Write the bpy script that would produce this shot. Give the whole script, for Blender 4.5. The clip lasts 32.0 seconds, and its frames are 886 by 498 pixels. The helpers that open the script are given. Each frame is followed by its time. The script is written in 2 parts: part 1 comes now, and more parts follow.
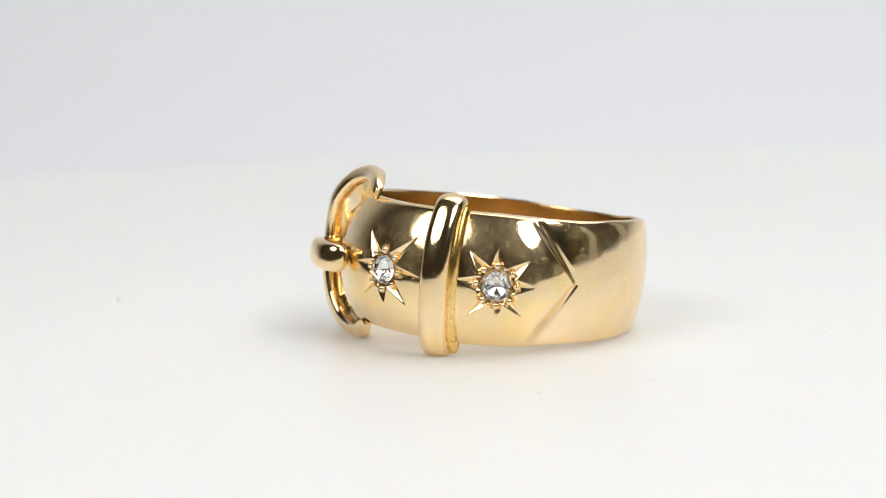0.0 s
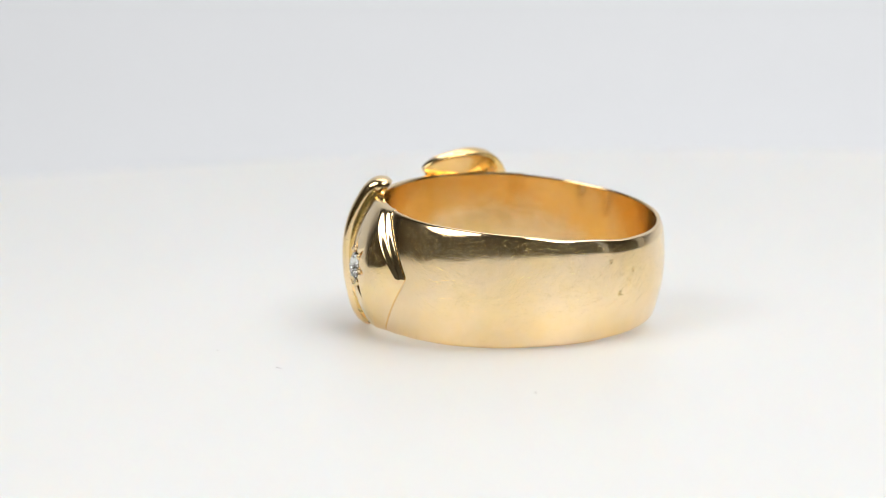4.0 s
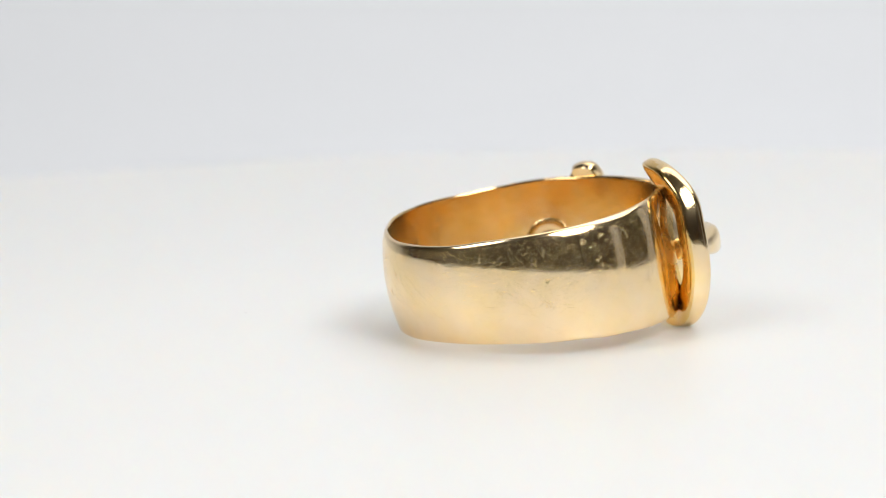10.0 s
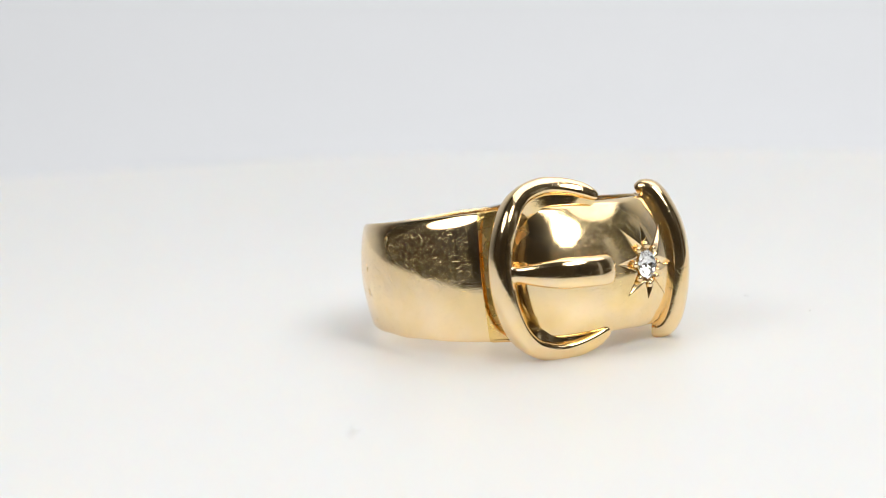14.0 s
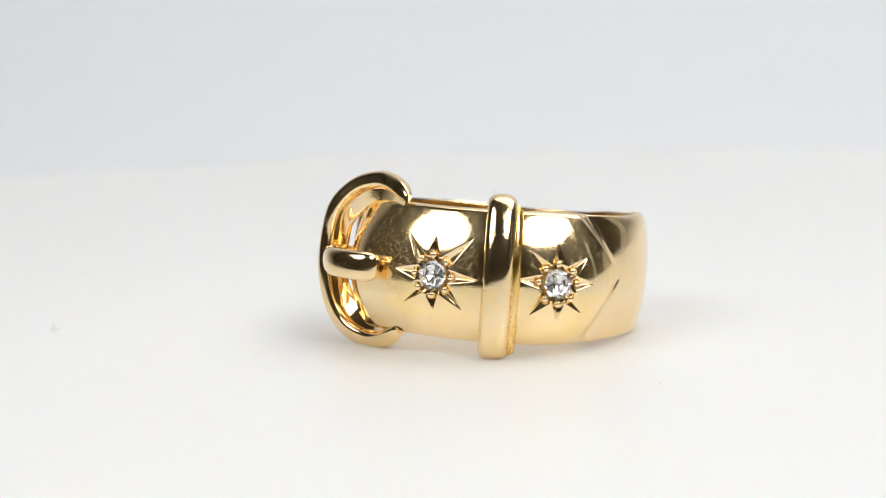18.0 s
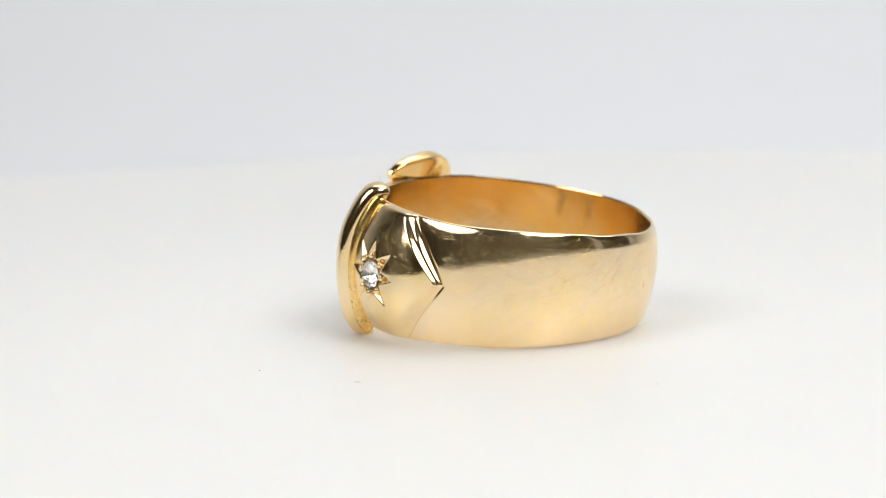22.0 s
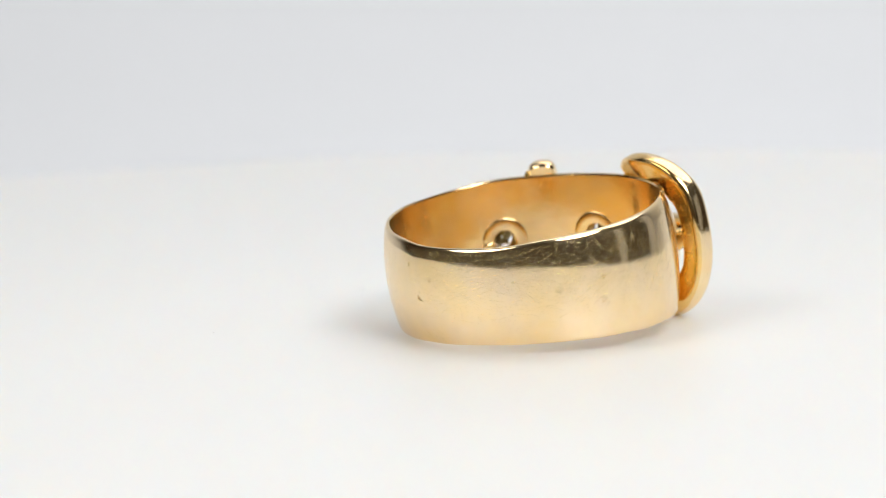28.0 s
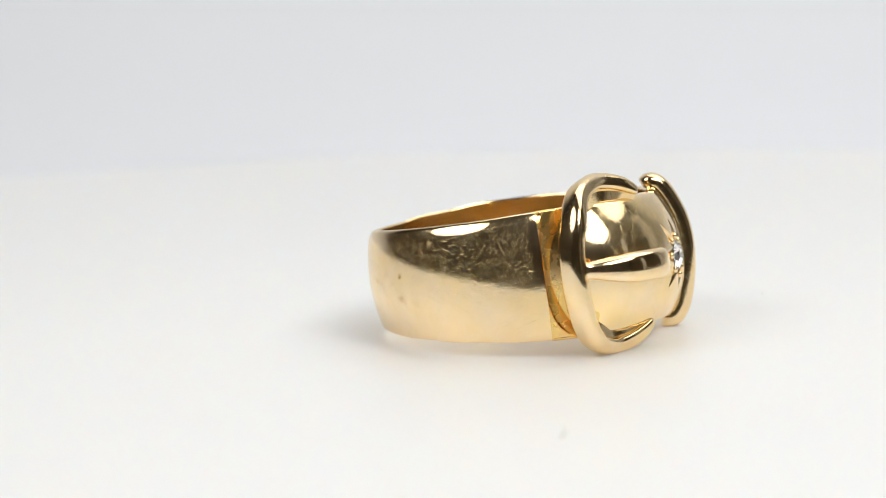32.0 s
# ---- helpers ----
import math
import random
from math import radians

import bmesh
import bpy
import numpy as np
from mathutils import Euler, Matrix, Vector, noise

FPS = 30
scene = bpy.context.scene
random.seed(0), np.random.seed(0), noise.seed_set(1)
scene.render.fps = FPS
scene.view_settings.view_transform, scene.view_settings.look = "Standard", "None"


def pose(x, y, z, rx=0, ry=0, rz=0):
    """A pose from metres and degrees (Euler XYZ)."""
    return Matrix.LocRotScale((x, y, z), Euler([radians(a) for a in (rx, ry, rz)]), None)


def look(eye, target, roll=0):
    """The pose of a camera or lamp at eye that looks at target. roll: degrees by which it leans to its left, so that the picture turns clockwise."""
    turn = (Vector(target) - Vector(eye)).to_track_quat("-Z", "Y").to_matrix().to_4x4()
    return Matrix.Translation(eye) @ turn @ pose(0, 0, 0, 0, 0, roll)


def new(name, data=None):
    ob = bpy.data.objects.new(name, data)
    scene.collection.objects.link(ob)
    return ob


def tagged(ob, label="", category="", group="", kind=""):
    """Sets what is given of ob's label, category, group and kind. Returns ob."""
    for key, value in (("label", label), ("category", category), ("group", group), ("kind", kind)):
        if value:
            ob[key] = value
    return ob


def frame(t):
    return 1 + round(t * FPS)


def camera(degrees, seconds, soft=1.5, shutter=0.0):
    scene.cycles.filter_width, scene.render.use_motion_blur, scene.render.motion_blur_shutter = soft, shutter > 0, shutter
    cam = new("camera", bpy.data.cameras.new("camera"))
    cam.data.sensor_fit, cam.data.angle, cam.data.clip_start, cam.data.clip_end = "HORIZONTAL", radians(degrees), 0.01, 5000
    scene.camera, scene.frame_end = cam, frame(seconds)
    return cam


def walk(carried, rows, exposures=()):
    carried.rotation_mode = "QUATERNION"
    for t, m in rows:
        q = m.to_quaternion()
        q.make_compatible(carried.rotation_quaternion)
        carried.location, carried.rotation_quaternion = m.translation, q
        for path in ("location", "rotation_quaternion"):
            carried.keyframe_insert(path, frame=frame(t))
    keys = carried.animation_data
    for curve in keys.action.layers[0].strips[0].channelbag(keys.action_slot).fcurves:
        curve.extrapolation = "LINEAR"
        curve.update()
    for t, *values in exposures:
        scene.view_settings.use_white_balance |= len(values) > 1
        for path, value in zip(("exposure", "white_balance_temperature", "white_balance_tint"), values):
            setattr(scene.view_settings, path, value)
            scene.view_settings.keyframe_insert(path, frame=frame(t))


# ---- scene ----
# All of the ring's plan is drawn in units of U metres; its outer radius is 258 units, about 11 mm.
U = 0.0425e-3
REST = 127 * U            # height of the ring plan's origin over the turntable
PERIOD = 19.10            # seconds for one turn of the turntable

# ---- camera ----
EYE = Vector((-127.4 * U, -3780.3 * U, 608.3 * U + REST))
cam = camera(23.14, 32.0, soft=0.75)
cam.data.dof.use_dof = True
cam.data.dof.focus_distance = 0.1545
cam.data.dof.aperture_fstop = 40
VIEW = look(EYE, EYE + Vector((0, 0.98793, -0.15490)), -1.5)
walk(cam, [(0, VIEW), (32, VIEW)])

# ---- light ----
world = bpy.data.worlds.new("world")
scene.world = world
world.use_nodes = True
world.node_tree.nodes["Background"].inputs["Color"].default_value = (0.9, 0.95, 1.0, 1)
world.node_tree.nodes["Background"].inputs["Strength"].default_value = 0.35


def softbox(name, eye, target, width, height, watts, colour):
    """A round photographic lamp that looks from eye at target."""
    data = bpy.data.lights.new(name, "AREA")
    data.shape, data.size, data.size_y, data.energy, data.color = "ELLIPSE", width, height, watts, colour
    lamp = new(name, data)
    lamp.matrix_world = look(eye, target)
    return lamp


softbox("overhead_lamp", (0.20, 0.28, 0.72), (0, 0.02, 0), 1.4, 0.8, 5.6, (0.99, 0.993, 0.975))
softbox("side_lamp", (-0.37, -0.23, 0.42), (0, 0, 0), 0.43, 0.37, 1.42, (0.992, 0.99, 0.97))
softbox("side_lamp", (0.27, -0.35, 0.46), (0, 0, 0), 0.36, 0.30, 1.80, (0.992, 0.99, 0.975))
scene.view_settings.exposure = 0.07


# ---- materials ----
def material(name, colour, rough, metal=0.0):
    m = bpy.data.materials.new(name)
    m.use_nodes = True
    b = m.node_tree.nodes["Principled BSDF"]
    b.inputs["Base Color"].default_value = (*colour, 1)
    b.inputs["Roughness"].default_value = rough
    b.inputs["Metallic"].default_value = metal
    return m, m.node_tree, b


def node(tree, kind, **values):
    n = tree.nodes.new(kind)
    for key, value in values.items():
        n.inputs[key.replace("_", " ")].default_value = value
    return n


def ramp(tree, source, low, high):
    n = tree.nodes.new("ShaderNodeMapRange")
    n.inputs["From Min"].default_value, n.inputs["From Max"].default_value = low
    n.inputs["To Min"].default_value, n.inputs["To Max"].default_value = high
    tree.links.new(source, n.inputs["Value"])
    return n.outputs["Result"]


def gold(name, colour, rough, scratch=0.3, waves=0.06, haze=0.08, streaks=0.0):
    """Worn yellow gold: hairline scratches in several directions, soft dents and patchy polish."""
    m, tree, b = material(name, colour, rough, 1.0)
    link = tree.links.new
    at = tree.nodes.new("ShaderNodeTexCoord").outputs["Object"]
    height = None
    for turn, size in (((0.3, 0.2, 0.5), (2500, 420, 460)), ((1.3, 0.9, 2.1), (400, 2700, 430)), ((2.2, 0.4, 1.2), (420, 460, 2400)), ((0.8, 2.4, 0.3), (2900, 480, 520)),
                       ((1.9, 1.5, 0.9), (450, 2200, 480))):
        place = tree.nodes.new("ShaderNodeMapping")
        place.inputs["Rotation"].default_value, place.inputs["Scale"].default_value = turn, size
        link(at, place.inputs["Vector"])
        grain = node(tree, "ShaderNodeTexNoise", Scale=1.0, Detail=1.5, Roughness=0.5)
        link(place.outputs["Vector"], grain.inputs["Vector"])
        level = tree.nodes.new("ShaderNodeMath")
        level.operation = "SUBTRACT"
        link(grain.outputs["Fac"], level.inputs[0])
        level.inputs[1].default_value = 0.5
        away = tree.nodes.new("ShaderNodeMath")
        away.operation = "ABSOLUTE"
        link(level.outputs[0], away.inputs[0])
        line = ramp(tree, away.outputs[0], (0.0, 0.026), (1.0, 0.0))
        where = node(tree, "ShaderNodeTexNoise", Scale=1500.0 + 40 * size[0] ** 0.5, Detail=1.0)
        link(at, where.inputs["Vector"])
        kept = tree.nodes.new("ShaderNodeMath")
        kept.operation = "MULTIPLY"
        link(line, kept.inputs[0])
        link(ramp(tree, where.outputs["Fac"], (0.44, 0.6), (0.0, 1.0)), kept.inputs[1])
        line = kept.outputs[0]
        if height is None:
            height = line
        else:
            s = tree.nodes.new("ShaderNodeMath")
            s.operation = "ADD"
            link(height, s.inputs[0])
            link(line, s.inputs[1])
            height = s.outputs[0]
    dents = node(tree, "ShaderNodeTexNoise", Scale=420.0, Detail=2.0)
    link(at, dents.inputs["Vector"])
    one = node(tree, "ShaderNodeBump", Strength=waves, Distance=0.0003)
    link(dents.outputs["Fac"], one.inputs["Height"])
    if streaks:
        upright = tree.nodes.new("ShaderNodeMapping")
        upright.inputs["Scale"].default_value = (900, 900, 110)
        link(at, upright.inputs["Vector"])
        tool = node(tree, "ShaderNodeTexNoise", Scale=1.0, Detail=3.0)
        link(upright.outputs["Vector"], tool.inputs["Vector"])
        file_marks = node(tree, "ShaderNodeBump", Strength=streaks, Distance=0.0002)
        link(tool.outputs["Fac"], file_marks.inputs["Height"])
        link(one.outputs["Normal"], file_marks.inputs["Normal"])
        one = file_marks
    two = node(tree, "ShaderNodeBump", Strength=scratch, Distance=0.000008)
    two.invert = True
    link(height, two.inputs["Height"])
    pits = node(tree, "ShaderNodeTexNoise", Scale=11000.0, Detail=2.0)
    link(at, pits.inputs["Vector"])
    grit = node(tree, "ShaderNodeBump", Strength=0.1, Distance=0.00001)
    link(pits.outputs["Fac"], grit.inputs["Height"])
    link(one.outputs["Normal"], grit.inputs["Normal"])
    link(grit.outputs["Normal"], two.inputs["Normal"])
    link(two.outputs["Normal"], b.inputs["Normal"])
    worn = tree.nodes.new("ShaderNodeBsdfPrincipled")
    worn.inputs["Base Color"].default_value = (*colour, 1)
    worn.inputs["Metallic"].default_value, worn.inputs["Roughness"].default_value = 1.0, 0.34
    link(two.outputs["Normal"], worn.inputs["Normal"])
    mix = tree.nodes.new("ShaderNodeMixShader")
    link(b.outputs[0], mix.inputs[1])
    link(worn.outputs[0], mix.inputs[2])
    link(mix.outputs[0], tree.nodes["Material Output"].inputs["Surface"])
    tint = node(tree, "ShaderNodeTexNoise", Scale=330.0, Detail=4.0, Roughness=0.6)
    link(at, tint.inputs["Vector"])
    alloy = tree.nodes.new("ShaderNodeMix")
    alloy.data_type = "RGBA"
    alloy.inputs["A"].default_value = (colour[0], colour[1] - 0.02, colour[2] - 0.06, 1)
    alloy.inputs["B"].default_value = (colour[0], colour[1] + 0.015, colour[2] + 0.06, 1)
    link(ramp(tree, tint.outputs["Fac"], (0.36, 0.64), (0.0, 1.0)), alloy.inputs["Factor"])
    link(alloy.outputs["Result"], b.inputs["Base Color"])
    link(alloy.outputs["Result"], worn.inputs["Base Color"])
    patch = node(tree, "ShaderNodeTexNoise", Scale=700.0, Detail=5.0)
    link(at, patch.inputs["Vector"])
    link(ramp(tree, patch.outputs["Fac"], (0.3, 0.7), (rough * 0.7, rough * 1.5)), b.inputs["Roughness"])
    link(ramp(tree, patch.outputs["Fac"], (0.35, 0.65), (haze * 0.7, haze * 1.3)), mix.inputs[0])
    return m


GOLD = gold("worn_gold", (0.995, 0.775, 0.465), 0.085, 0.1, haze=0.07)
STRAP_GOLD = gold("hazy_gold", (0.995, 0.77, 0.43), 0.09, 0.1, haze=0.09)
# amber base colour paints in the strap's reflection on the buckle's back
BACK_GOLD = gold("amber_reflection_gold", (0.96, 0.66, 0.26), 0.13, 0.1, 0.05, 0.1)
BRIGHT_GOLD = gold("polished_gold", (0.995, 0.77, 0.445), 0.075, 0.2, 0.03, 0.07)
BURR_GOLD = material("scratched_gold", (0.97, 0.74, 0.37), 0.26, 1.0)[0]
# oranger base colour imitates light bouncing many times inside the ring
INNER_GOLD = gold("inner_bounce_gold", (0.98, 0.72, 0.36), 0.11, 0.15, 0.08, 0.12, 0.10)
# rougher; its amber stands for gold reflecting gold in recess, ridge and post
RECESS_GOLD = gold("matt_amber_bounce_gold", (0.96, 0.66, 0.25), 0.22, 0.1, 0.05, 0.25)


def white_plastic(name, colour, rough, grain):
    m, tree, b = material(name, colour, rough)
    at = tree.nodes.new("ShaderNodeTexCoord").outputs["Object"]
    fine = node(tree, "ShaderNodeTexNoise", Scale=grain, Detail=3.0)
    tree.links.new(at, fine.inputs["Vector"])
    bump = node(tree, "ShaderNodeBump", Strength=0.08, Distance=0.00005)
    tree.links.new(fine.outputs["Fac"], bump.inputs["Height"])
    tree.links.new(bump.outputs["Normal"], b.inputs["Normal"])
    tree.links.new(ramp(tree, fine.outputs["Fac"], (0.3, 0.7), (rough * 0.85, rough * 1.15)), b.inputs["Roughness"])
    return m


TABLE = white_plastic("satin_white_plastic", (0.86, 0.86, 0.85), 0.38, 9000.0)
shade = TABLE.node_tree.nodes["Principled BSDF"]
shade.inputs["Subsurface Weight"].default_value, shade.inputs["Subsurface Scale"].default_value = 0.6, 0.006
shade.inputs["Subsurface Radius"].default_value = (1.0, 0.85, 0.7)
PAPER = white_plastic("white_paper", (0.835, 0.85, 0.885), 0.8, 2500.0)
WALL = white_plastic("dark_wall_paint", (0.18, 0.127, 0.07), 0.8, 60.0)
CARD = white_plastic("grey_foam_board", (0.42, 0.41, 0.40), 0.7, 800.0)
DUST = material("grey_dust", (0.66, 0.65, 0.63), 0.9)[0]
DIAMOND, tree, b = material("diamond", (1.0, 1.0, 1.0), 0.01)
b.inputs["Transmission Weight"].default_value, b.inputs["IOR"].default_value = 1.0, 1.5
PAVILION = material("diamond_pavilion", (0.97, 0.965, 0.955), 0.17, 1.0)[0]


# ---- mesh helpers ----
def part(name, verts, faces, mat, parent=None, label="", smooth=True, scale=1.0):
    """One mesh object from points and faces, under a thing."""
    me = bpy.data.meshes.new(name)
    me.from_pydata([tuple(v) for v in np.asarray(verts, float) * scale], [], faces)
    if smooth:
        me.polygons.foreach_set("use_smooth", [True] * len(me.polygons))
    me.materials.append(mat)
    me.update()
    bm = bmesh.new()
    bm.from_mesh(me)
    bmesh.ops.recalc_face_normals(bm, faces=bm.faces)
    bm.to_mesh(me)
    bm.free()
    ob = new(name, me)
    ob.parent = parent
    if label:
        tagged(ob, label)
    return ob


def sharp(ob, degrees):
    """Edges bent more than so many degrees stay crisp."""
    bm = bmesh.new()
    bm.from_mesh(ob.data)
    for e in bm.edges:
        e.smooth = len(e.link_faces) != 2 or e.calc_face_angle(0) < radians(degrees)
    bm.to_mesh(ob.data)
    bm.free()


def quads(n, m, first=0, keep=None):
    """The quads of a grid of n by m points."""
    i, j = np.meshgrid(np.arange(n - 1), np.arange(m - 1), indexing="ij")
    a = first + i * m + j
    f = np.stack([a, a + m, a + m + 1, a + 1], -1)
    return f[keep].tolist() if keep is not None else f.reshape(-1, 4).tolist()


def shell(outer, inner, keep=None):
    """A solid between two grids of points (n, m, 3), closed round its border."""
    n, m = outer.shape[:2]
    verts = np.concatenate([outer.reshape(-1, 3), inner.reshape(-1, 3)])
    faces = quads(n, m, 0, keep) + quads(n, m, n * m, keep)
    edge = [i * m for i in range(n)] + [(n - 1) * m + j for j in range(1, m)]
    edge += [i * m + m - 1 for i in range(n - 2, -1, -1)] + list(range(m - 2, 0, -1))
    for a, c in zip(edge, edge[1:] + edge[:1]):
        faces.append([a, c, c + n * m, a + n * m])
    return verts, faces


def polar(th, r, z):
    a = np.radians(th)
    return np.stack([r * np.cos(a), r * np.sin(a), z + 0 * a], -1)


def bounce_tints(ob):
    """The inside of the band and the recess under the buckle get rougher, oranger gold: bounced light put into the
    colour.
    """
    ob.data.materials.append(INNER_GOLD)
    ob.data.materials.append(RECESS_GOLD)
    for p in ob.data.polygons:
        x, y = p.center.x / U, p.center.y / U
        th, r = math.degrees(math.atan2(y, x)) % 360, math.hypot(x, y)
        if r < 240.5 + 0.8 * oval(th):
            p.material_index = 1
        elif 161.2 < th < 180 and r < 262:
            p.material_index = 2


def around(th, table):
    """A smooth closed curve over the angle, from pairs of angle and value."""
    t, v = np.array(table, float).T
    d = (np.asarray(th, float)[..., None] - t + 180) % 360 - 180
    w = np.exp(-(d / 13.0) ** 2)
    return (w * v).sum(-1) / w.sum(-1)


def step(x):
    x = np.clip(x, 0, 1)
    return x * x * (3 - 2 * x)


def sweep(path, wide, deep, half_w, half_d, power=0.8, flat_back=False, flare=0.0, n=40, crisp=None):
    """A bar along a path: wide and deep are its directions across, half_w and half_d its half sizes along the way."""
    path, wide, deep = (np.asarray(a, float) for a in (path, wide, deep))
    t = np.linspace(0, 2 * np.pi, n, endpoint=False)
    c, s = np.sign(np.cos(t)) * abs(np.cos(t)) ** power, np.sign(np.sin(t)) * abs(np.sin(t)) ** power
    if crisp:
        front = (t > np.pi / 2) & (t < np.pi)
        c, s = np.where(front, -abs(np.cos(t)) ** crisp, c), np.where(front, abs(np.sin(t)) ** crisp, s)
    if flat_back:
        s = np.where(s < 0, -abs(s) ** 0.45, s)
    across = half_w[:, None] * c - (flare + 0 * half_w)[:, None] * np.clip(-s, 0, 1) * np.clip(-c, 0, 1) ** 0.5
    rings = path[:, None] + wide[:, None] * across[..., None] + deep[:, None] * (half_d[:, None] * s)[..., None]
    k = len(path)
    faces = [[i * n + j, i * n + (j + 1) % n, (i + 1) * n + (j + 1) % n, (i + 1) * n + j] for i in range(k - 1) for j in range(n)]
    faces += [list(range(n)), [(k - 1) * n + j for j in range(n)][::-1]]
    return rings.reshape(-1, 3), faces


def spline(points, n):
    """A smooth curve through points (Catmull-Rom), n points long and evenly spaced."""
    p = np.array(points, float)
    p = np.vstack([2 * p[0] - p[1], p, 2 * p[-1] - p[-2]])
    out = []
    for i in range(1, len(p) - 2):
        for u in np.linspace(0, 1, 24, endpoint=False):
            out.append(0.5 * (2 * p[i] + (p[i + 1] - p[i - 1]) * u + (2 * p[i - 1] - 5 * p[i] + 4 * p[i + 1] - p[i + 2]) * u * u
                              + (3 * p[i] - p[i - 1] - 3 * p[i + 1] + p[i + 2]) * u ** 3))
    out = np.array(out + [p[-2]])
    s = np.concatenate([[0], np.cumsum(np.linalg.norm(np.diff(out, axis=0), axis=1))])
    q = np.linspace(0, s[-1], n)
    return np.stack([np.interp(q, s, out[:, k]) for k in range(out.shape[1])], -1)


def unit(v):
    return v / np.linalg.norm(v, axis=-1, keepdims=True)


def ball(radius, n=10, m=7):
    verts, faces = [(0, 0, radius)], []
    for i in range(1, m):
        for j in range(n):
            a, c = math.pi * i / m, 2 * math.pi * j / n
            verts.append((radius * math.sin(a) * math.cos(c), radius * math.sin(a) * math.sin(c), radius * math.cos(a)))
    verts.append((0, 0, -radius))
    faces += [[0, 1 + j, 1 + (j + 1) % n] for j in range(n)]
    faces += [[1 + i * n + j, 1 + (i + 1) * n + j, 1 + (i + 1) * n + (j + 1) % n, 1 + i * n + (j + 1) % n] for i in range(m - 2) for j in range(n)]
    last = len(verts) - 1
    faces += [[last, 1 + (m - 2) * n + (j + 1) % n, 1 + (m - 2) * n + j] for j in range(n)]
    return np.array(verts), faces


# ---- the setting ----
def disc_profile(name, outline, mat, parent=None, label="", n=160):
    """A turned body from an outline of (radius, height) in metres."""
    verts, faces = [], []
    for r, z in outline:
        verts += [(r * math.cos(2 * math.pi * j / n), r * math.sin(2 * math.pi * j / n), z) for j in range(n)]
    k = len(outline)
    faces += [[i * n + j, i * n + (j + 1) % n, (i + 1) * n + (j + 1) % n, (i + 1) * n + j] for i in range(k - 1) for j in range(n)]
    faces += [list(range(n)), [(k - 1) * n + j for j in range(n)]]
    return part(name, verts, faces, mat, parent, label)


def slab(name, x0, x1, y0, y1, z0, z1, mat):
    v = [(x, y, z) for x in (x0, x1) for y in (y0, y1) for z in (z0, z1)]
    f = [[0, 1, 3, 2], [4, 6, 7, 5], [0, 4, 5, 1], [2, 3, 7, 6], [0, 2, 6, 4], [1, 5, 7, 3]]
    return tagged(part(name, v, f, mat, smooth=False), kind="structure")


TURNTABLE_TOP = 0.122


def setting():
    # a sheet of white paper that lies on the desk and sweeps up behind the turntable
    run = [(-0.09, -0.030), (0.20, -0.030)]
    run += [(0.20 + 0.16 * math.sin(a), -0.030 + 0.16 * (1 - math.cos(a))) for a in np.linspace(0.05, math.pi / 2, 24)]
    run += [(0.36, 0.9)]
    verts, faces = [], []
    for y, z in run:
        verts += [(-0.9, y, z), (0.9, y, z)]
    k = len(run)
    low = [(x, y + (0.002 if z > -0.029 else 0), z - 0.002) for x, y, z in verts]
    faces = [[2 * i, 2 * i + 1, 2 * i + 3, 2 * i + 2] for i in range(k - 1)]
    faces += [[2 * k + a for a in f] for f in faces]
    faces += [[2 * i + s, 2 * i + 2 + s, 2 * k + 2 * i + 2 + s, 2 * k + 2 * i + s] for i in range(k - 1) for s in (0, 1)]
    faces += [[0, 1, 2 * k + 1, 2 * k], [2 * k - 2, 2 * k - 1, 4 * k - 1, 4 * k - 2]]
    tagged(part("backdrop", verts + low, faces, PAPER), "white paper backdrop sweeping up behind the turntable", "backdrop", kind="structure")
    slab("floor", -1.5, 1.5, -1.7, 1.3, -0.06, -0.034, WALL)
    slab("ceiling", -1.5, 1.5, -1.7, 1.3, 1.5, 1.55, WALL)
    slab("wall_north", -1.5, 1.5, 1.3, 1.35, -0.06, 1.55, WALL)
    slab("wall_south", -1.5, 1.5, -1.75, -1.7, -0.06, 1.55, WALL)
    slab("wall_east", 1.5, 1.55, -1.75, 1.35, -0.06, 1.55, WALL)
    slab("wall_west", -1.55, -1.5, -1.75, 1.35, -0.06, 1.55, WALL)


def turntable():
    top = new("turntable")
    tagged(top, "round white satin plastic turntable carrying the ring", "turntable")
    r = TURNTABLE_TOP
    disc_profile("plate", [(0.0001, 0.0), (r - 0.003, 0.0), (r - 0.001, -0.0007), (r, -0.003), (r, -0.008), (r - 0.002, -0.009), (0.0001, -0.009)], TABLE, top)
    disc_profile("foot", [(0.0001, -0.009), (0.10, -0.009), (0.10, -0.0298), (0.0001, -0.0298)], TABLE, top)
    return top


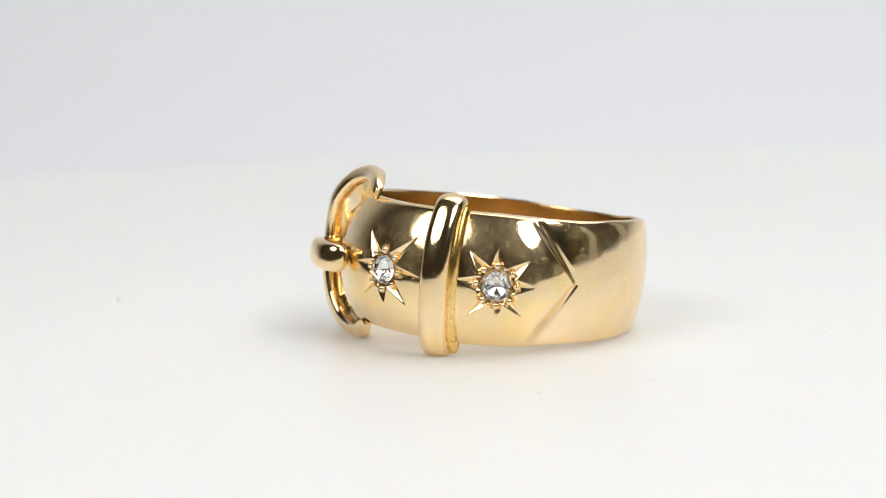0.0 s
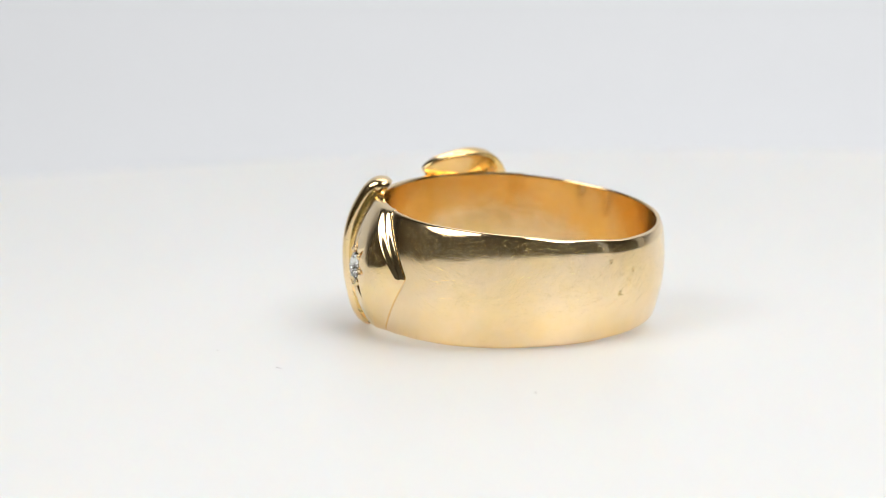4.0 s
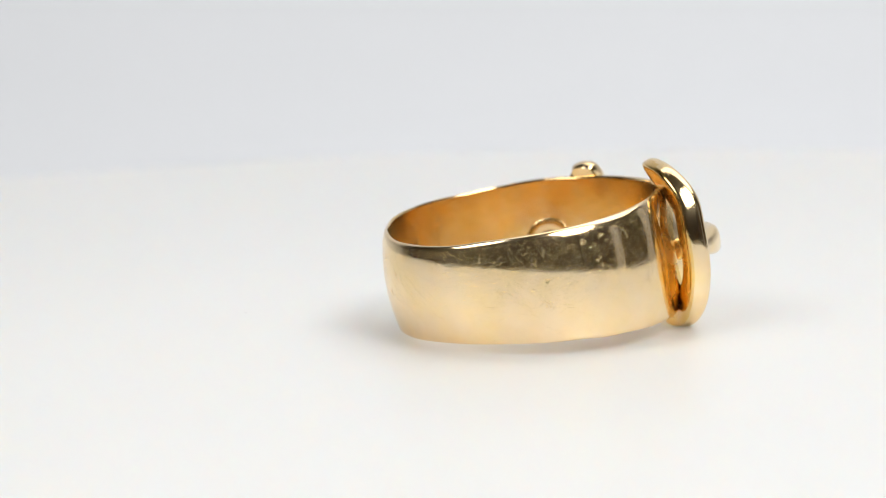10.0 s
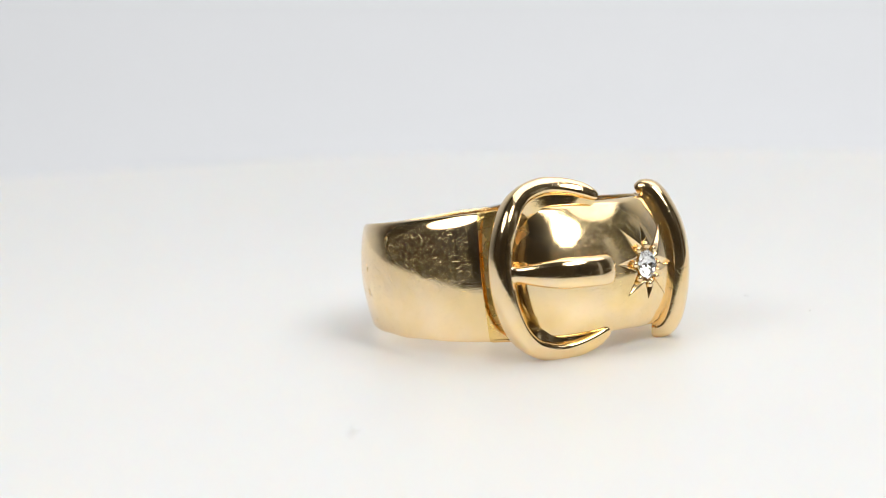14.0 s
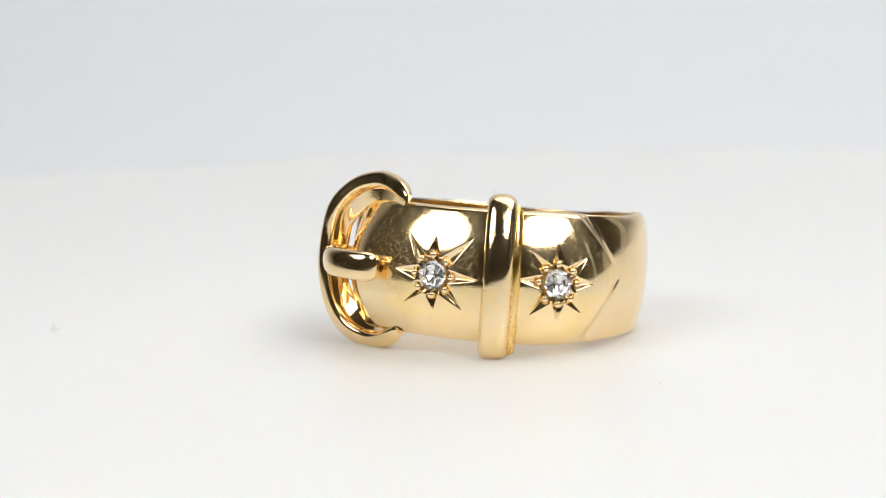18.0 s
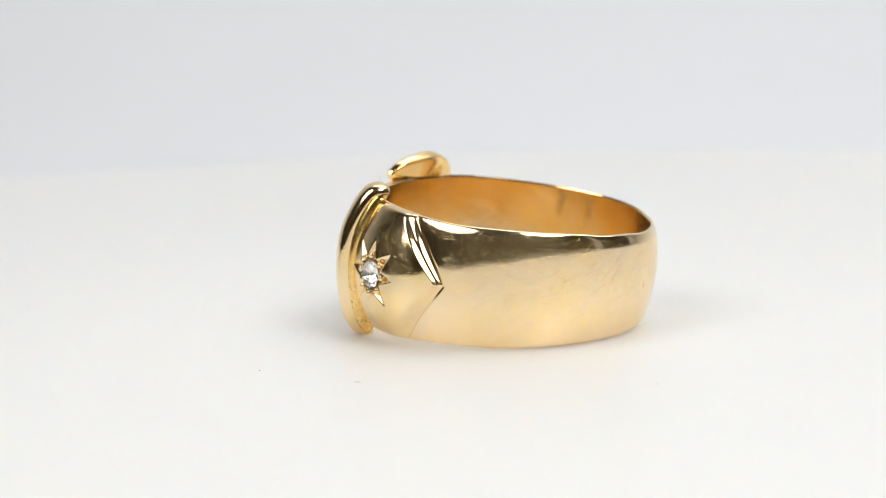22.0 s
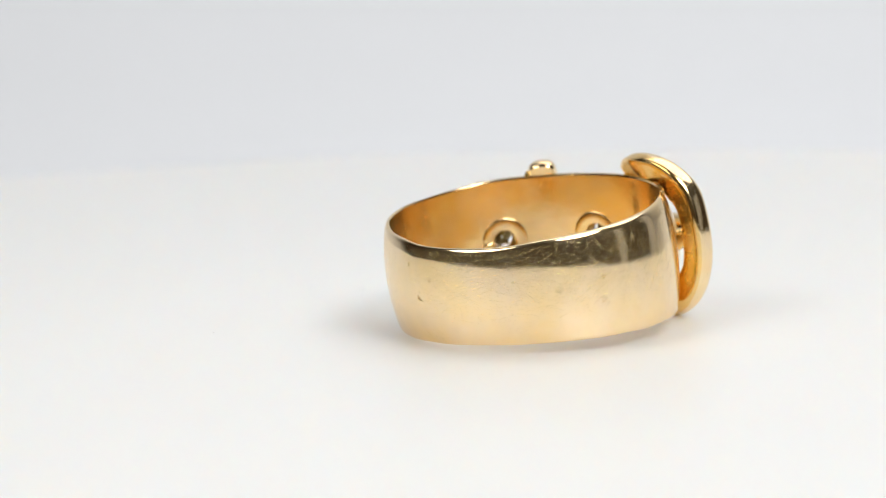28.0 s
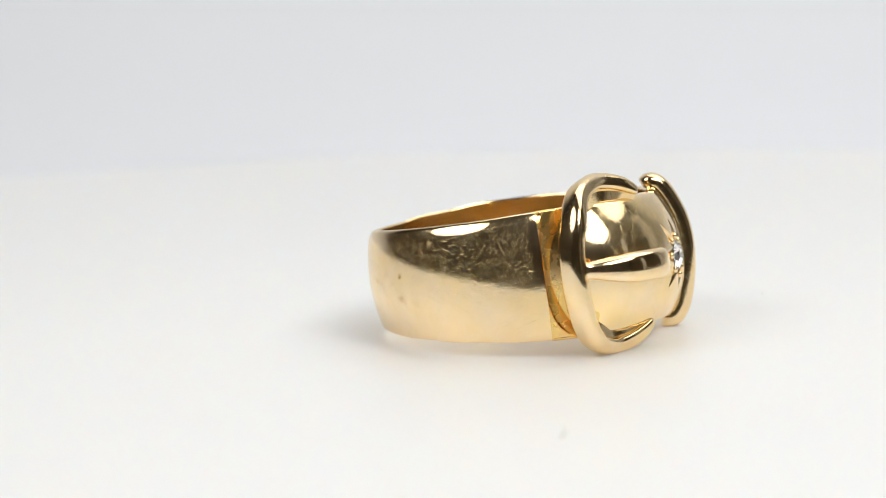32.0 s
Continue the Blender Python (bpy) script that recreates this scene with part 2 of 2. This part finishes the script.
def board(x, y, z, face, width, height):
    """A small foam-board card on a wedge foot, standing beside the turntable; it shows as a pale bar in the gold."""
    stand = new("reflector_card")
    tagged(stand, "upright grey foam-board card standing beside the turntable", "card", "cards beside the turntable")
    w, d = width / 2, 0.0025
    v = [(a, c, h) for a in (-w, w) for c in (-d, d) for h in (0.006, height)]
    f = [[0, 1, 3, 2], [4, 6, 7, 5], [0, 4, 5, 1], [2, 3, 7, 6], [0, 2, 6, 4], [1, 5, 7, 3]]
    part("panel", v, f, CARD, stand, smooth=False)
    v = [(a, c, h) for a in (-w * 0.8, w * 0.8) for c, h in ((-0.02, 0.0), (0.02, 0.0), (0.006, 0.016), (-0.006, 0.016))]
    f = [[0, 1, 2, 3], [7, 6, 5, 4], [0, 4, 5, 1], [1, 5, 6, 2], [2, 6, 7, 3], [3, 7, 4, 0]]
    part("foot", v, f, CARD, stand, smooth=False)
    stand.matrix_world = pose(x, y, z, 0, 0, face)
    return stand


# ---- the ring ----
RIM_TOP = [(10, 91), (33, 84), (60, 83), (90, 87), (112, 87), (137, 87), (160, 89), (200, 88), (225, 87), (245, 88), (270, 91), (300, 91), (320, 95), (340, 96)]
RIM_LOW = [(8, -92), (31, -87), (52, -85), (76, -87), (90, -93), (106, -101), (129, -111), (148, -121), (165, -127), (185, -130), (210, -130),
           (237, -131), (258, -131), (280, -126), (297, -116), (315, -111), (332, -104), (350, -97)]
R_IN = 239.0
SEAM = 279.0
STARS = [(224.9, -26.5, [(0, 66), (66, 66), (82, -3), (58.5, -56), (3, -61), (-54.5, -50), (-73, 5), (-53.5, 65)]),
         (267.4, -25.0, [(-2, 68), (52.5, 48), (62.5, 3), (49.6, -49), (4.5, -66), (-45.6, -56), (-69, 3), (-51.5, 55)])]
STONE = 25.0


def oval(th):
    return 4.0 * np.cos(2 * np.radians(th - 103))


def band_r(th, v, worn=0.0):
    """Outer radius of the band; v runs from -1 at its lower rim to 1 at its upper rim, which is worn rounder beside the buckle and the strap's end."""
    soft = worn * (2.2 + 3.3 * np.exp(-((th % 360 - 135) / 28) ** 2) + 3.0 * np.exp(-((th % 360 - 308) / 22) ** 2))
    rim = np.where(v > 0, soft * np.clip((v - 0.76) / 0.24, 0, 1) ** 2 + (3.0 - 2.0 * worn) * np.clip((v - 0.93) / 0.07, 0, 1) ** 2,
                   3.0 * np.clip((-v - 0.93) / 0.07, 0, 1) ** 2)
    return 260.5 - 12.0 * v * v - rim + oval(th)


def strap_end(v):
    """The angle at which the strap's pointed end stops, at the foot of its edge."""
    return 297.6 - np.where(v > 0, 16.5, 15.0) * np.sqrt(v * v + 0.0004)


def strap_r(th, v):
    """Outer radius of the domed strap, before the engraving."""
    room = strap_end(v) - th
    soft_room = 298.2 - 12.0 * np.sqrt(v * v + 0.05) - th
    swell = step(soft_room / 16.0)
    left = 163.5 + 10.0 * v * v
    rise = np.sin(np.clip((th - left) / 31, 0, 1) * math.pi / 2)
    ramp = np.clip(room / (2.6 + np.where(v > 0, 3.6 * abs(v), 2.8 * step(-v / 0.1))), 0, 1)
    ramp = np.where(v > 0, 0.45 * step(ramp * 2.2) + 0.55 * step((ramp - 0.45) / 0.55), 0.7 * ramp + 0.3 * step(ramp))
    base = band_r(th, v) - 0.6 + 8.0 * ramp - 1.4 * step((room - 6) / 12)
    dome = 23.0 * (1 - abs(v + 0.07 * (1 - v * v)) ** 2.3) * (swell + (0.12 + np.where(v > 0, 0.4, 0.15) * abs(v)) * (ramp - swell))
    return np.where(th < left, 246.5 + 0 * th, 246.5 + (base + dome - 246.5) * rise)


def engraved(th, z, r):
    """The strap's surface with the two eight-rayed stars and the stones' seats cut into it."""
    r = r.copy()
    for centre, height, rays in STARS:
        s, d = np.radians(th - centre) * 284.0, z - height
        for a, c in rays:
            n = math.hypot(a, c)
            along, off = (s * a + d * c) / n, abs(-s * c + d * a) / n
            half = np.where(along < 34, 11.0, 11.0 * (n - along) / (n - 34))
            cut = np.clip(1 - off / np.maximum(half, 0.01), 0, 1) * (along > 22) * (along < n)
            r -= cut * np.clip(half, 0, 11.0) * 0.75
        far = np.hypot(s, d)
        rim = np.clip((33 - far) / 6, 0, 1)
        r -= 3.0 * rim
        r = np.where(far < 26, 265 + np.clip((far - 19) / 7, 0, 1) * (r - 265 - 3), r)
    return r


def shank(ring):
    th = np.concatenate([np.linspace(SEAM - 0.5, 510, 1000), np.linspace(510.25, 530.9, 120)])
    v = np.sin(np.linspace(-1, 1, 111) * 1.3) / math.sin(1.3)
    T, V = np.meshgrid(th, v, indexing="ij")
    top, low = around(T, RIM_TOP), around(T, RIM_LOW)
    Z = (top + low) / 2 + V * (top - low) / 2
    r = band_r(T, V, 1.0)
    groove = np.clip(1 - (T - strap_end(V)) / 1.5, 0, 1) * (T > strap_end(V) - 3)
    r = r - 1.3 * groove
    end = 521.0 + np.where(V > 0, 3.0, 9.5) * V ** 4
    r = r - step((T - end) / 0.8) * (r - 247.2)
    r = r - 1.2 * np.clip((abs(V) - 0.985) / 0.015, 0, 1)
    rin = R_IN + 1.5 * np.clip((abs(V) - 0.97) / 0.03, 0, 1) + oval(T) * 0.8
    rng = random.Random(11)
    marks = [(463, 10, 3, 1.2), (462, -30, 4, 1.5), (460.5, -26, 2.5, 1.2), (463.5, -36, 2.5, 1.0), (464, -79, 3, 1.2), (445, 3, 2.5, 1.0), (446, -2, 2, 0.9), (387, -4, 3, 1.2),
             (388, -9, 2, 1.0), (409, -62, 2.5, 0.9), (382, 52, 2.5, 1.0), (479, 60, 3, 1.0), (394, 30, 2, 1.1)]
    marks += [(rng.uniform(SEAM + 22, 515), rng.uniform(-95, 80), rng.uniform(0.9, 1.5), rng.uniform(0.2, 0.6)) for i in range(25)]
    for at, height, size, depth in marks:
        near = np.hypot(np.radians(T - at) * 258, Z - height)
        r = r - 0.45 * depth * np.exp(-(near / size) ** 2)
    ob = part("shank", *shell(polar(T, r, Z), polar(T, np.minimum(rin + 0.15 * (T > 520), r - 2), Z)), GOLD, ring, "plain tapering gold band with fine scratches", scale=U)
    sharp(ob, 40)
    bounce_tints(ob)


def strap(ring):
    n, m = 760, 230
    x, v = np.linspace(0, 1, n), np.sin(np.linspace(-1, 1, m) * 1.25) / math.sin(1.25)
    X, V = np.meshgrid(x, v, indexing="ij")
    X = 1 - (1 - X) ** 1.25
    T = 162.0 + X * (strap_end(V) - 162.0)
    top, low = around(T, RIM_TOP) + 0.8, around(T, RIM_LOW) - 0.8
    Z = (top + low) / 2 + V * (top - low) / 2
    r = strap_r(T, V)
    r = r - 2.5 * np.clip((abs(V) - 0.97) / 0.03, 0, 1) ** 2
    r = engraved(T, Z, r)
    rin = np.where(T < SEAM, R_IN + 0.25 * step(T - SEAM + 2) + oval(T) * 0.8 + 1.5 * np.clip((abs(V) - 0.97) / 0.03, 0, 1), band_r(T, V) - 8)
    keep = np.ones((n - 1, m - 1), bool)
    for centre, height, rays in STARS:
        far = np.hypot(np.radians(T - centre) * 262.0, Z - height)
        rin = np.where(far < 33, rin + (264 - rin) * np.clip((33 - far) / 13, 0, 1), rin)
        keep &= (far > 18.5)[1:, 1:]
    ob = part("strap", *shell(polar(T, r, Z), polar(T, np.minimum(rin, r - 1), Z), keep), STRAP_GOLD, ring, "domed belt strap with two engraved stars", scale=U)
    sharp(ob, 50)
    bounce_tints(ob)
    return ob


def brilliant(radius):
    """An old cut stone: table, crown, girdle and a pavilion of two tiers, in flat facets."""
    verts, faces = [], []

    def circle(n, r, z, turn):
        first = len(verts)
        verts.extend((radius * r * math.cos(2 * math.pi * (j + turn) / n), radius * r * math.sin(2 * math.pi * (j + turn) / n), radius * z) for j in range(n))
        return [first + j for j in range(n)]
    table, girdle, lower = circle(8, 0.56, 0.34, 0.5), circle(8, 1.0, 0.03, 0.5), circle(8, 1.0, -0.05, 0.5)
    tier, culet = circle(8, 0.62, -0.42, 0.0), circle(8, 0.10, -0.70, 0.5)
    faces += [table, culet[::-1]]
    for j in range(8):
        k = (j + 1) % 8
        mid = len(verts)
        a = 2 * math.pi * (j + 1) / 8
        verts.append((radius * 0.84 * math.cos(a), radius * 0.84 * math.sin(a), radius * 0.19))
        faces += [[table[j], mid, table[k]], [table[j], girdle[j], mid], [table[k], mid, girdle[k]], [girdle[j], girdle[k], mid]]
        faces += [[girdle[j], lower[j], lower[k], girdle[k]], [lower[j], tier[k], lower[k]], [lower[j], tier[j], tier[k]]]
        faces += [[tier[j], culet[j], tier[k]], [tier[k], culet[j], culet[k]]]
    return np.array(verts), faces


def set_stones(ring):
    bead_mesh = None
    for centre, height, rays in STARS:
        z = height
        a = math.radians(centre)
        face = float(strap_r(np.array(centre), np.array(0.0)))
        turn = Matrix((( -math.sin(a), 0, math.cos(a)), (math.cos(a), 0, math.sin(a)), (0, 1, 0))).to_4x4()
        at = Vector(((face - 3) * math.cos(a), (face - 3) * math.sin(a), z)) * U
        stone = part("diamond", *brilliant(STONE), DIAMOND, ring, "small round old cut diamond in a star setting", smooth=False, scale=U)
        stone.data.materials.append(PAVILION)
        for p in stone.data.polygons:
            p.material_index = int(p.center.z < -0.06 * STONE * U)
        stone.matrix_basis = Matrix.Translation(at) @ turn @ pose(0, 0, 0, 0, 0, 11 if centre < 250 else 33)
        round_it = np.linspace(0, 2 * np.pi, 49)
        hoop = polar(centre + np.degrees(31 * np.cos(round_it) / 238), 238.5 + float(oval(centre)) * 0.8, z + 31 * np.sin(round_it))
        radial = unit(hoop * np.array([1, 1, 0]))
        part("collet", *sweep(hoop, unit(np.cross(np.gradient(hoop, axis=0), radial)), radial, np.full(49, 11.5), np.full(49, 2.2), 1.0, n=18), INNER_GOLD, ring,
             "raised gold collar behind a stone", scale=U)
        for x, y in rays:
            n = math.hypot(x, y)
            t = centre + math.degrees(x / n * 33 / 284)
            h = z + y / n * 33
            if bead_mesh is None:
                bead = part("bead", *ball(6.2), BRIGHT_GOLD, ring, scale=U)
                bead_mesh = bead.data
            else:
                bead = new("bead", bead_mesh)
                bead.parent = ring
            b = math.radians(t)
            bead.location = Vector(((face - 3.6) * math.cos(b), (face - 3.6) * math.sin(b), h)) * U


def loop(ring):
    """The keeper that clasps the strap from rim to rim."""
    rz = spline([(240, 93), (250, 97), (262, 91), (276, 68), (290, 30), (295, -14), (290, -66), (278, -111), (266, -133), (254, -141), (241, -140)], 70)
    k = len(rz)
    th = np.radians(247.2 + 0.1 * np.linspace(-1, 1, k))
    path = np.stack([rz[:, 0] * np.cos(th), rz[:, 0] * np.sin(th), rz[:, 1]], -1)
    wide = np.stack([-np.sin(th), np.cos(th), 0 * th], -1)
    deep = unit(np.cross(wide, unit(np.gradient(path, axis=0))))
    deep *= np.sign((deep[k // 2] * path[k // 2]).sum())
    e = np.linspace(0, 1, k)
    taper = 0.84 + 0.16 * step(np.minimum(e, 1 - e) / 0.025)
    ob = part("keeper_loop", *sweep(path, wide, deep, 25.0 * taper, 19.0 * taper, 0.8), BRIGHT_GOLD, ring, "rounded gold keeper loop across the strap", scale=U)
    sharp(ob, 55)
    # a lower ridge runs along the loop's side
    side = np.radians(253.0 + 0.3 * np.linspace(-1, 1, k))
    low = rz - np.array([11.0, 0.0]) + np.linspace(-4, 3, k)[:, None] * np.array([0.0, 1.0])
    ridge = np.stack([low[:, 0] * np.cos(side), low[:, 0] * np.sin(side), low[:, 1]], -1)
    wide = np.stack([-np.sin(side), np.cos(side), 0 * side], -1)
    ob = part("keeper_ridge", *sweep(ridge[6:-4], wide[6:-4], deep[6:-4], np.full(k - 10, 10.0), np.full(k - 10, 15.0), 0.85, n=24), RECESS_GOLD, ring, "narrow gold ridge along the keeper loop", scale=U)
    sharp(ob, 55)


def buckle(ring):
    origin = np.array([-308.0, 70.0, -16.0])
    e1, e2, e3 = np.array([0.429, -0.903, 0.0]), np.array([0.0, 0.0, 1.0]), np.array([-0.903, -0.429, 0.0])
    half = [(17, 0), (22, 47), (40, 92), (70, 122), (111, 135), (150, 134), (183, 125), (209, 111)]
    outline = spline([(a, -c) for a, c in half[:0:-1]] + half, 130)
    k = len(outline)
    bow = np.linspace(-1, 1, k)
    back = -26 + 10 * step((outline[:, 0] - 20) / 80) + 11 * step((outline[:, 0] - 110) / 90)
    # the frame bows outwards towards the prong
    bulge = np.sqrt(1 - (np.clip(outline[:, 1], -140, 140) / 152) ** 2)
    bowed = 33 * (bulge - 1) + 7 * np.exp(-((outline[:, 1] - 85) / 35) ** 2) + 9 * step((outline[:, 0] - 125) / 85)
    slope = np.clip(-33 * outline[:, 1] / 152 ** 2 / bulge, -0.7, 0.7)
    n_off = (16 + back) / 2 + bowed
    flare = 17 + 14 * step((abs(outline[:, 1]) - 50) / 55) - 17 * step((outline[:, 0] - 140) / 70)
    path = origin + outline[:, :1] * e1 + outline[:, 1:] * e2 + n_off[:, None] * e3
    t = unit(np.gradient(path, axis=0))
    deep = unit(e3 - slope[:, None] * e2)
    wide = unit(np.cross(deep, t))
    deep = unit(np.cross(t, wide))
    tip = np.clip((1 - abs(bow)) / 0.10, 0, 1) ** 0.5
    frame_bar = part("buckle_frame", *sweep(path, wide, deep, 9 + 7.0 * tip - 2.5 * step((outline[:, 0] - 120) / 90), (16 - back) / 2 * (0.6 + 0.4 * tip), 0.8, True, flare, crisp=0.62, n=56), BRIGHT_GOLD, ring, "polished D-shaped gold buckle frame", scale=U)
    sharp(frame_bar, 55)
    # faces turned to the band carry the painted amber reflection
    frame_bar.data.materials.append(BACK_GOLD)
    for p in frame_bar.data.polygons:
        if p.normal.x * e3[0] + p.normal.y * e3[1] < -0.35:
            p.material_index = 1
    line = spline([(16, 3, -2), (34, 0, 8), (62, -4, 34), (95, -6, 56), (130, -7, 65), (158, -8, 65), (178, -8, 57), (187, -8, 42)], 60)
    path = origin + line[:, :1] * e1 + line[:, 1:2] * e2 + line[:, 2:] * e3
    t = unit(np.gradient(path, axis=0))
    wide = np.tile(e2, (60, 1))
    deep = unit(np.cross(t, wide))
    deep *= np.sign((deep[30] * e3).sum())
    e = np.linspace(0, 1, 60)
    w = 12 + 13 * step(e / 0.55) + 14 * (1 - step(e / 0.13))
    d = 13 + 4 * step(e / 0.6)
    tip = 0.3 + 0.7 * np.sqrt(1 - np.clip((e - 0.9) / 0.1, 0, 1) ** 2)
    w, d = w * tip, d * tip
    ob = part("buckle_prong", *sweep(path, wide, deep, w, d, 0.72), BRIGHT_GOLD, ring, "rounded gold buckle prong lying over the strap", scale=U)
    sharp(ob, 55)


    post = origin + np.outer(np.full(12, 61.0), e1) + np.outer(np.full(12, 0.0), e2) + np.outer(np.linspace(-6, -38, 12), e3)
    ob = part("prong_post", *sweep(post, np.tile(e2, (12, 1)), np.tile(e1, (12, 1)), np.linspace(17, 22, 12), np.linspace(10, 13, 12), 0.6, n=24), RECESS_GOLD, ring,
              "short gold post holding the buckle off the band", scale=U)
    sharp(ob, 55)


def hairlines(ring):
    """Fine burrs of old scratches, far too many to count, over the band and the strap."""
    rng = np.random.default_rng(3)
    n, steps = 80000, 4
    th = rng.uniform(186, 518, n)
    top, low = around(th % 360, RIM_TOP), around(th % 360, RIM_LOW)
    z = low + 8 + rng.random(n) * (top - low - 14)
    kind = rng.integers(0, 4, n)
    way = np.choose(kind, [rng.uniform(0, np.pi, n), rng.normal(0.1, 0.35, n), rng.normal(2.4, 0.35, n), rng.normal(0.8, 0.35, n)])
    length = np.where(rng.random(n) < 0.6, 2 + rng.exponential(3.0, n), np.minimum(80, 8 + rng.exponential(15.0, n)))
    half = np.where(rng.random(n) < 0.2, rng.uniform(0.22, 0.44, n), rng.uniform(0.09, 0.28, n))
    slope = np.where(rng.random(n) < 0.65, rng.uniform(1.5, 6, n), rng.uniform(6, 19, n))
    rise = half * np.tan(np.radians(slope))
    bend = rng.normal(0, 0.0006, n)
    k = np.arange(steps) / (steps - 1)
    u = (k - 0.5) * length[:, None]
    w = half[:, None] * (1 - abs(2 * k - 1) ** 3 * 0.9)
    c, d = np.cos(way[:, None] + bend[:, None] * u), np.sin(way[:, None] + bend[:, None] * u)
    side = w[..., None] * np.array([-1.0, 0.0, 1.0])
    T = th[:, None, None] + np.degrees(((u * c)[..., None] - side * d[..., None]) / 265)
    Z = z[:, None, None] + (u * d)[..., None] + side * c[..., None]
    Z = np.clip(Z, low[:, None, None] + 3, top[:, None, None] - 3)
    lift = np.stack([0 * w - 0.05, rise[:, None] * (w / half[:, None]), 0 * w - 0.05], -1)
    A = T % 360
    t2, l2 = around(A, RIM_TOP), around(A, RIM_LOW)
    V = np.clip((2 * Z - t2 - l2) / (t2 - l2), -1, 1)
    room = strap_end(V) - A
    on_strap = (A > 186) & (room > 4)
    wide = np.clip((2 * Z - t2 - l2) / (t2 - l2 + 1.6), -1, 1)
    plain = strap_r(A, wide)
    r = np.where(on_strap, plain, band_r(A, V, 1.0))
    carved = abs(engraved(A, Z, r) - r) > 0.02
    bad = (V[:, 1, 1] < rng.uniform(-0.5, 0.0, n)) & (rng.random(n) < 0.95)
    bad |= (~on_strap.any((1, 2)) & (rng.random(n) < 0.35)) | (on_strap & carved).any((1, 2)) | ((A > 241.5) & (A < 256)).any((1, 2)) | ((A > 186) & (abs(room) < 5)).any((1, 2)) | ((A > 160) & (A < 186)).any((1, 2))
    P = polar(T, r + lift, Z)[~bad]
    m = len(P)
    base = (np.arange(m) * steps * 3)[:, None, None] + (np.arange(steps - 1) * 3)[None, :, None] + np.arange(2)[None, None, :]
    faces = np.stack([base, base + 3, base + 4, base + 1], -1).reshape(-1, 4).tolist()
    tagged(part("scratch", P.reshape(-1, 3), faces, BURR_GOLD, ring, "fine hairline scratches in the gold", smooth=False, scale=U), kind="stuff")


def fibre(name, points, radius, label, category):
    """A thin bent hair or a crumb of dust, drawn round its own middle."""
    line = spline(points, 14 * len(points))
    t = unit(np.gradient(line, axis=0))
    wide = unit(np.cross(t, np.array([0.13, 0.21, 1.0])))
    deep = np.cross(t, wide)
    taper = radius * (0.4 + 0.6 * step(np.minimum(np.linspace(0, 1, len(line)), np.linspace(1, 0, len(line))) / 0.15))
    return tagged(part(name, *sweep(line, wide, deep, taper, taper, 1.0, n=8), DUST, scale=U), label, category)


def belt_ring():
    ring = new("gold_ring")
    tagged(ring, "antique yellow gold buckle ring with two star-set diamonds", "ring")
    shank(ring)
    strap(ring)
    hairlines(ring)
    set_stones(ring)
    loop(ring)
    buckle(ring)
    return ring


setting()
plate = turntable()
board(0.47, -0.14, -0.034, 72, 0.06, 0.30)
board(0.45, 0.16, -0.030, 108, 0.08, 0.30)
ring = belt_ring()
curled_hair = fibre("hair", [(-1, 0, 21), (-0.5, 0, 12), (0, 0, 3), (-1, 0, 0.5), (-4, 0, 0.5), (-10, 1, 5), (-6, 1, 8), (0, 0, 8.5), (5, 0, 7), (8, 0, 6.5), (12, 0, 9.5), (13, 0, 6.5)], 0.42,
                    "thin curled grey hair lying on the white turntable", "hair")
short_hair = fibre("hair", [(-6, -1, 0.5), (0, 0.4, 0.6), (6, 1, 0.5)], 0.45, "short straight grey hair lying on the white turntable", "hair")
upright_hair = fibre("hair", [(0, 0, -1), (-2, 1, 5), (-5, 2, 11)], 0.25, "fine pale bristle caught on the ring's keeper loop", "hair")
crumb = fibre("dust_speck", [(-1.5, 0, 0.6), (0, 0.5, 0.8), (1.5, 0, 0.6)], 0.9, "tiny grey dust speck on the white turntable", "dust")
crumb_two = fibre("dust_speck", [(-1.2, 0.4, 0.6), (0, 0, 0.7), (1.4, 0.3, 0.6)], 0.8, "tiny grey dust speck on the white turntable", "dust")


def motions():
    up = Vector((0.13506, 0.06385, 1.0)).normalized()
    ex = (Vector((1, 0, 0)) - up * up.x).normalized()
    ey = up.cross(ex)
    turn = Matrix((ex, ey, up)).transposed().to_4x4()
    start = Matrix.Translation((-25.35 * U, 10.13 * U, REST)) @ turn
    times = [i * 0.5 for i in range(65)]
    walk(plate, [(t, pose(0, 0, 0, 0, 0, -360 * t / PERIOD)) for t in times])
    for speck, x, y, rz in ((curled_hair, -758, 345, 301.6), (short_hair, 195, -466, 30), (crumb, 14, -539, 0), (crumb_two, 525, -128, 70)):
        walk(speck, [(t, pose(0, 0, 0, 0, 0, -360 * t / PERIOD) @ pose(x * U, y * U, 0, 0, 0, rz)) for t in times])
    on_loop = pose(-109 * U, -222 * U, 112 * U)
    walk(upright_hair, [(t, pose(0, 0, 0, 0, 0, -360 * t / PERIOD) @ start @ on_loop) for t in times])
    walk(ring, [(t, pose(0, 0, 0, 0, 0, -360 * t / PERIOD) @ start) for t in times])


motions()
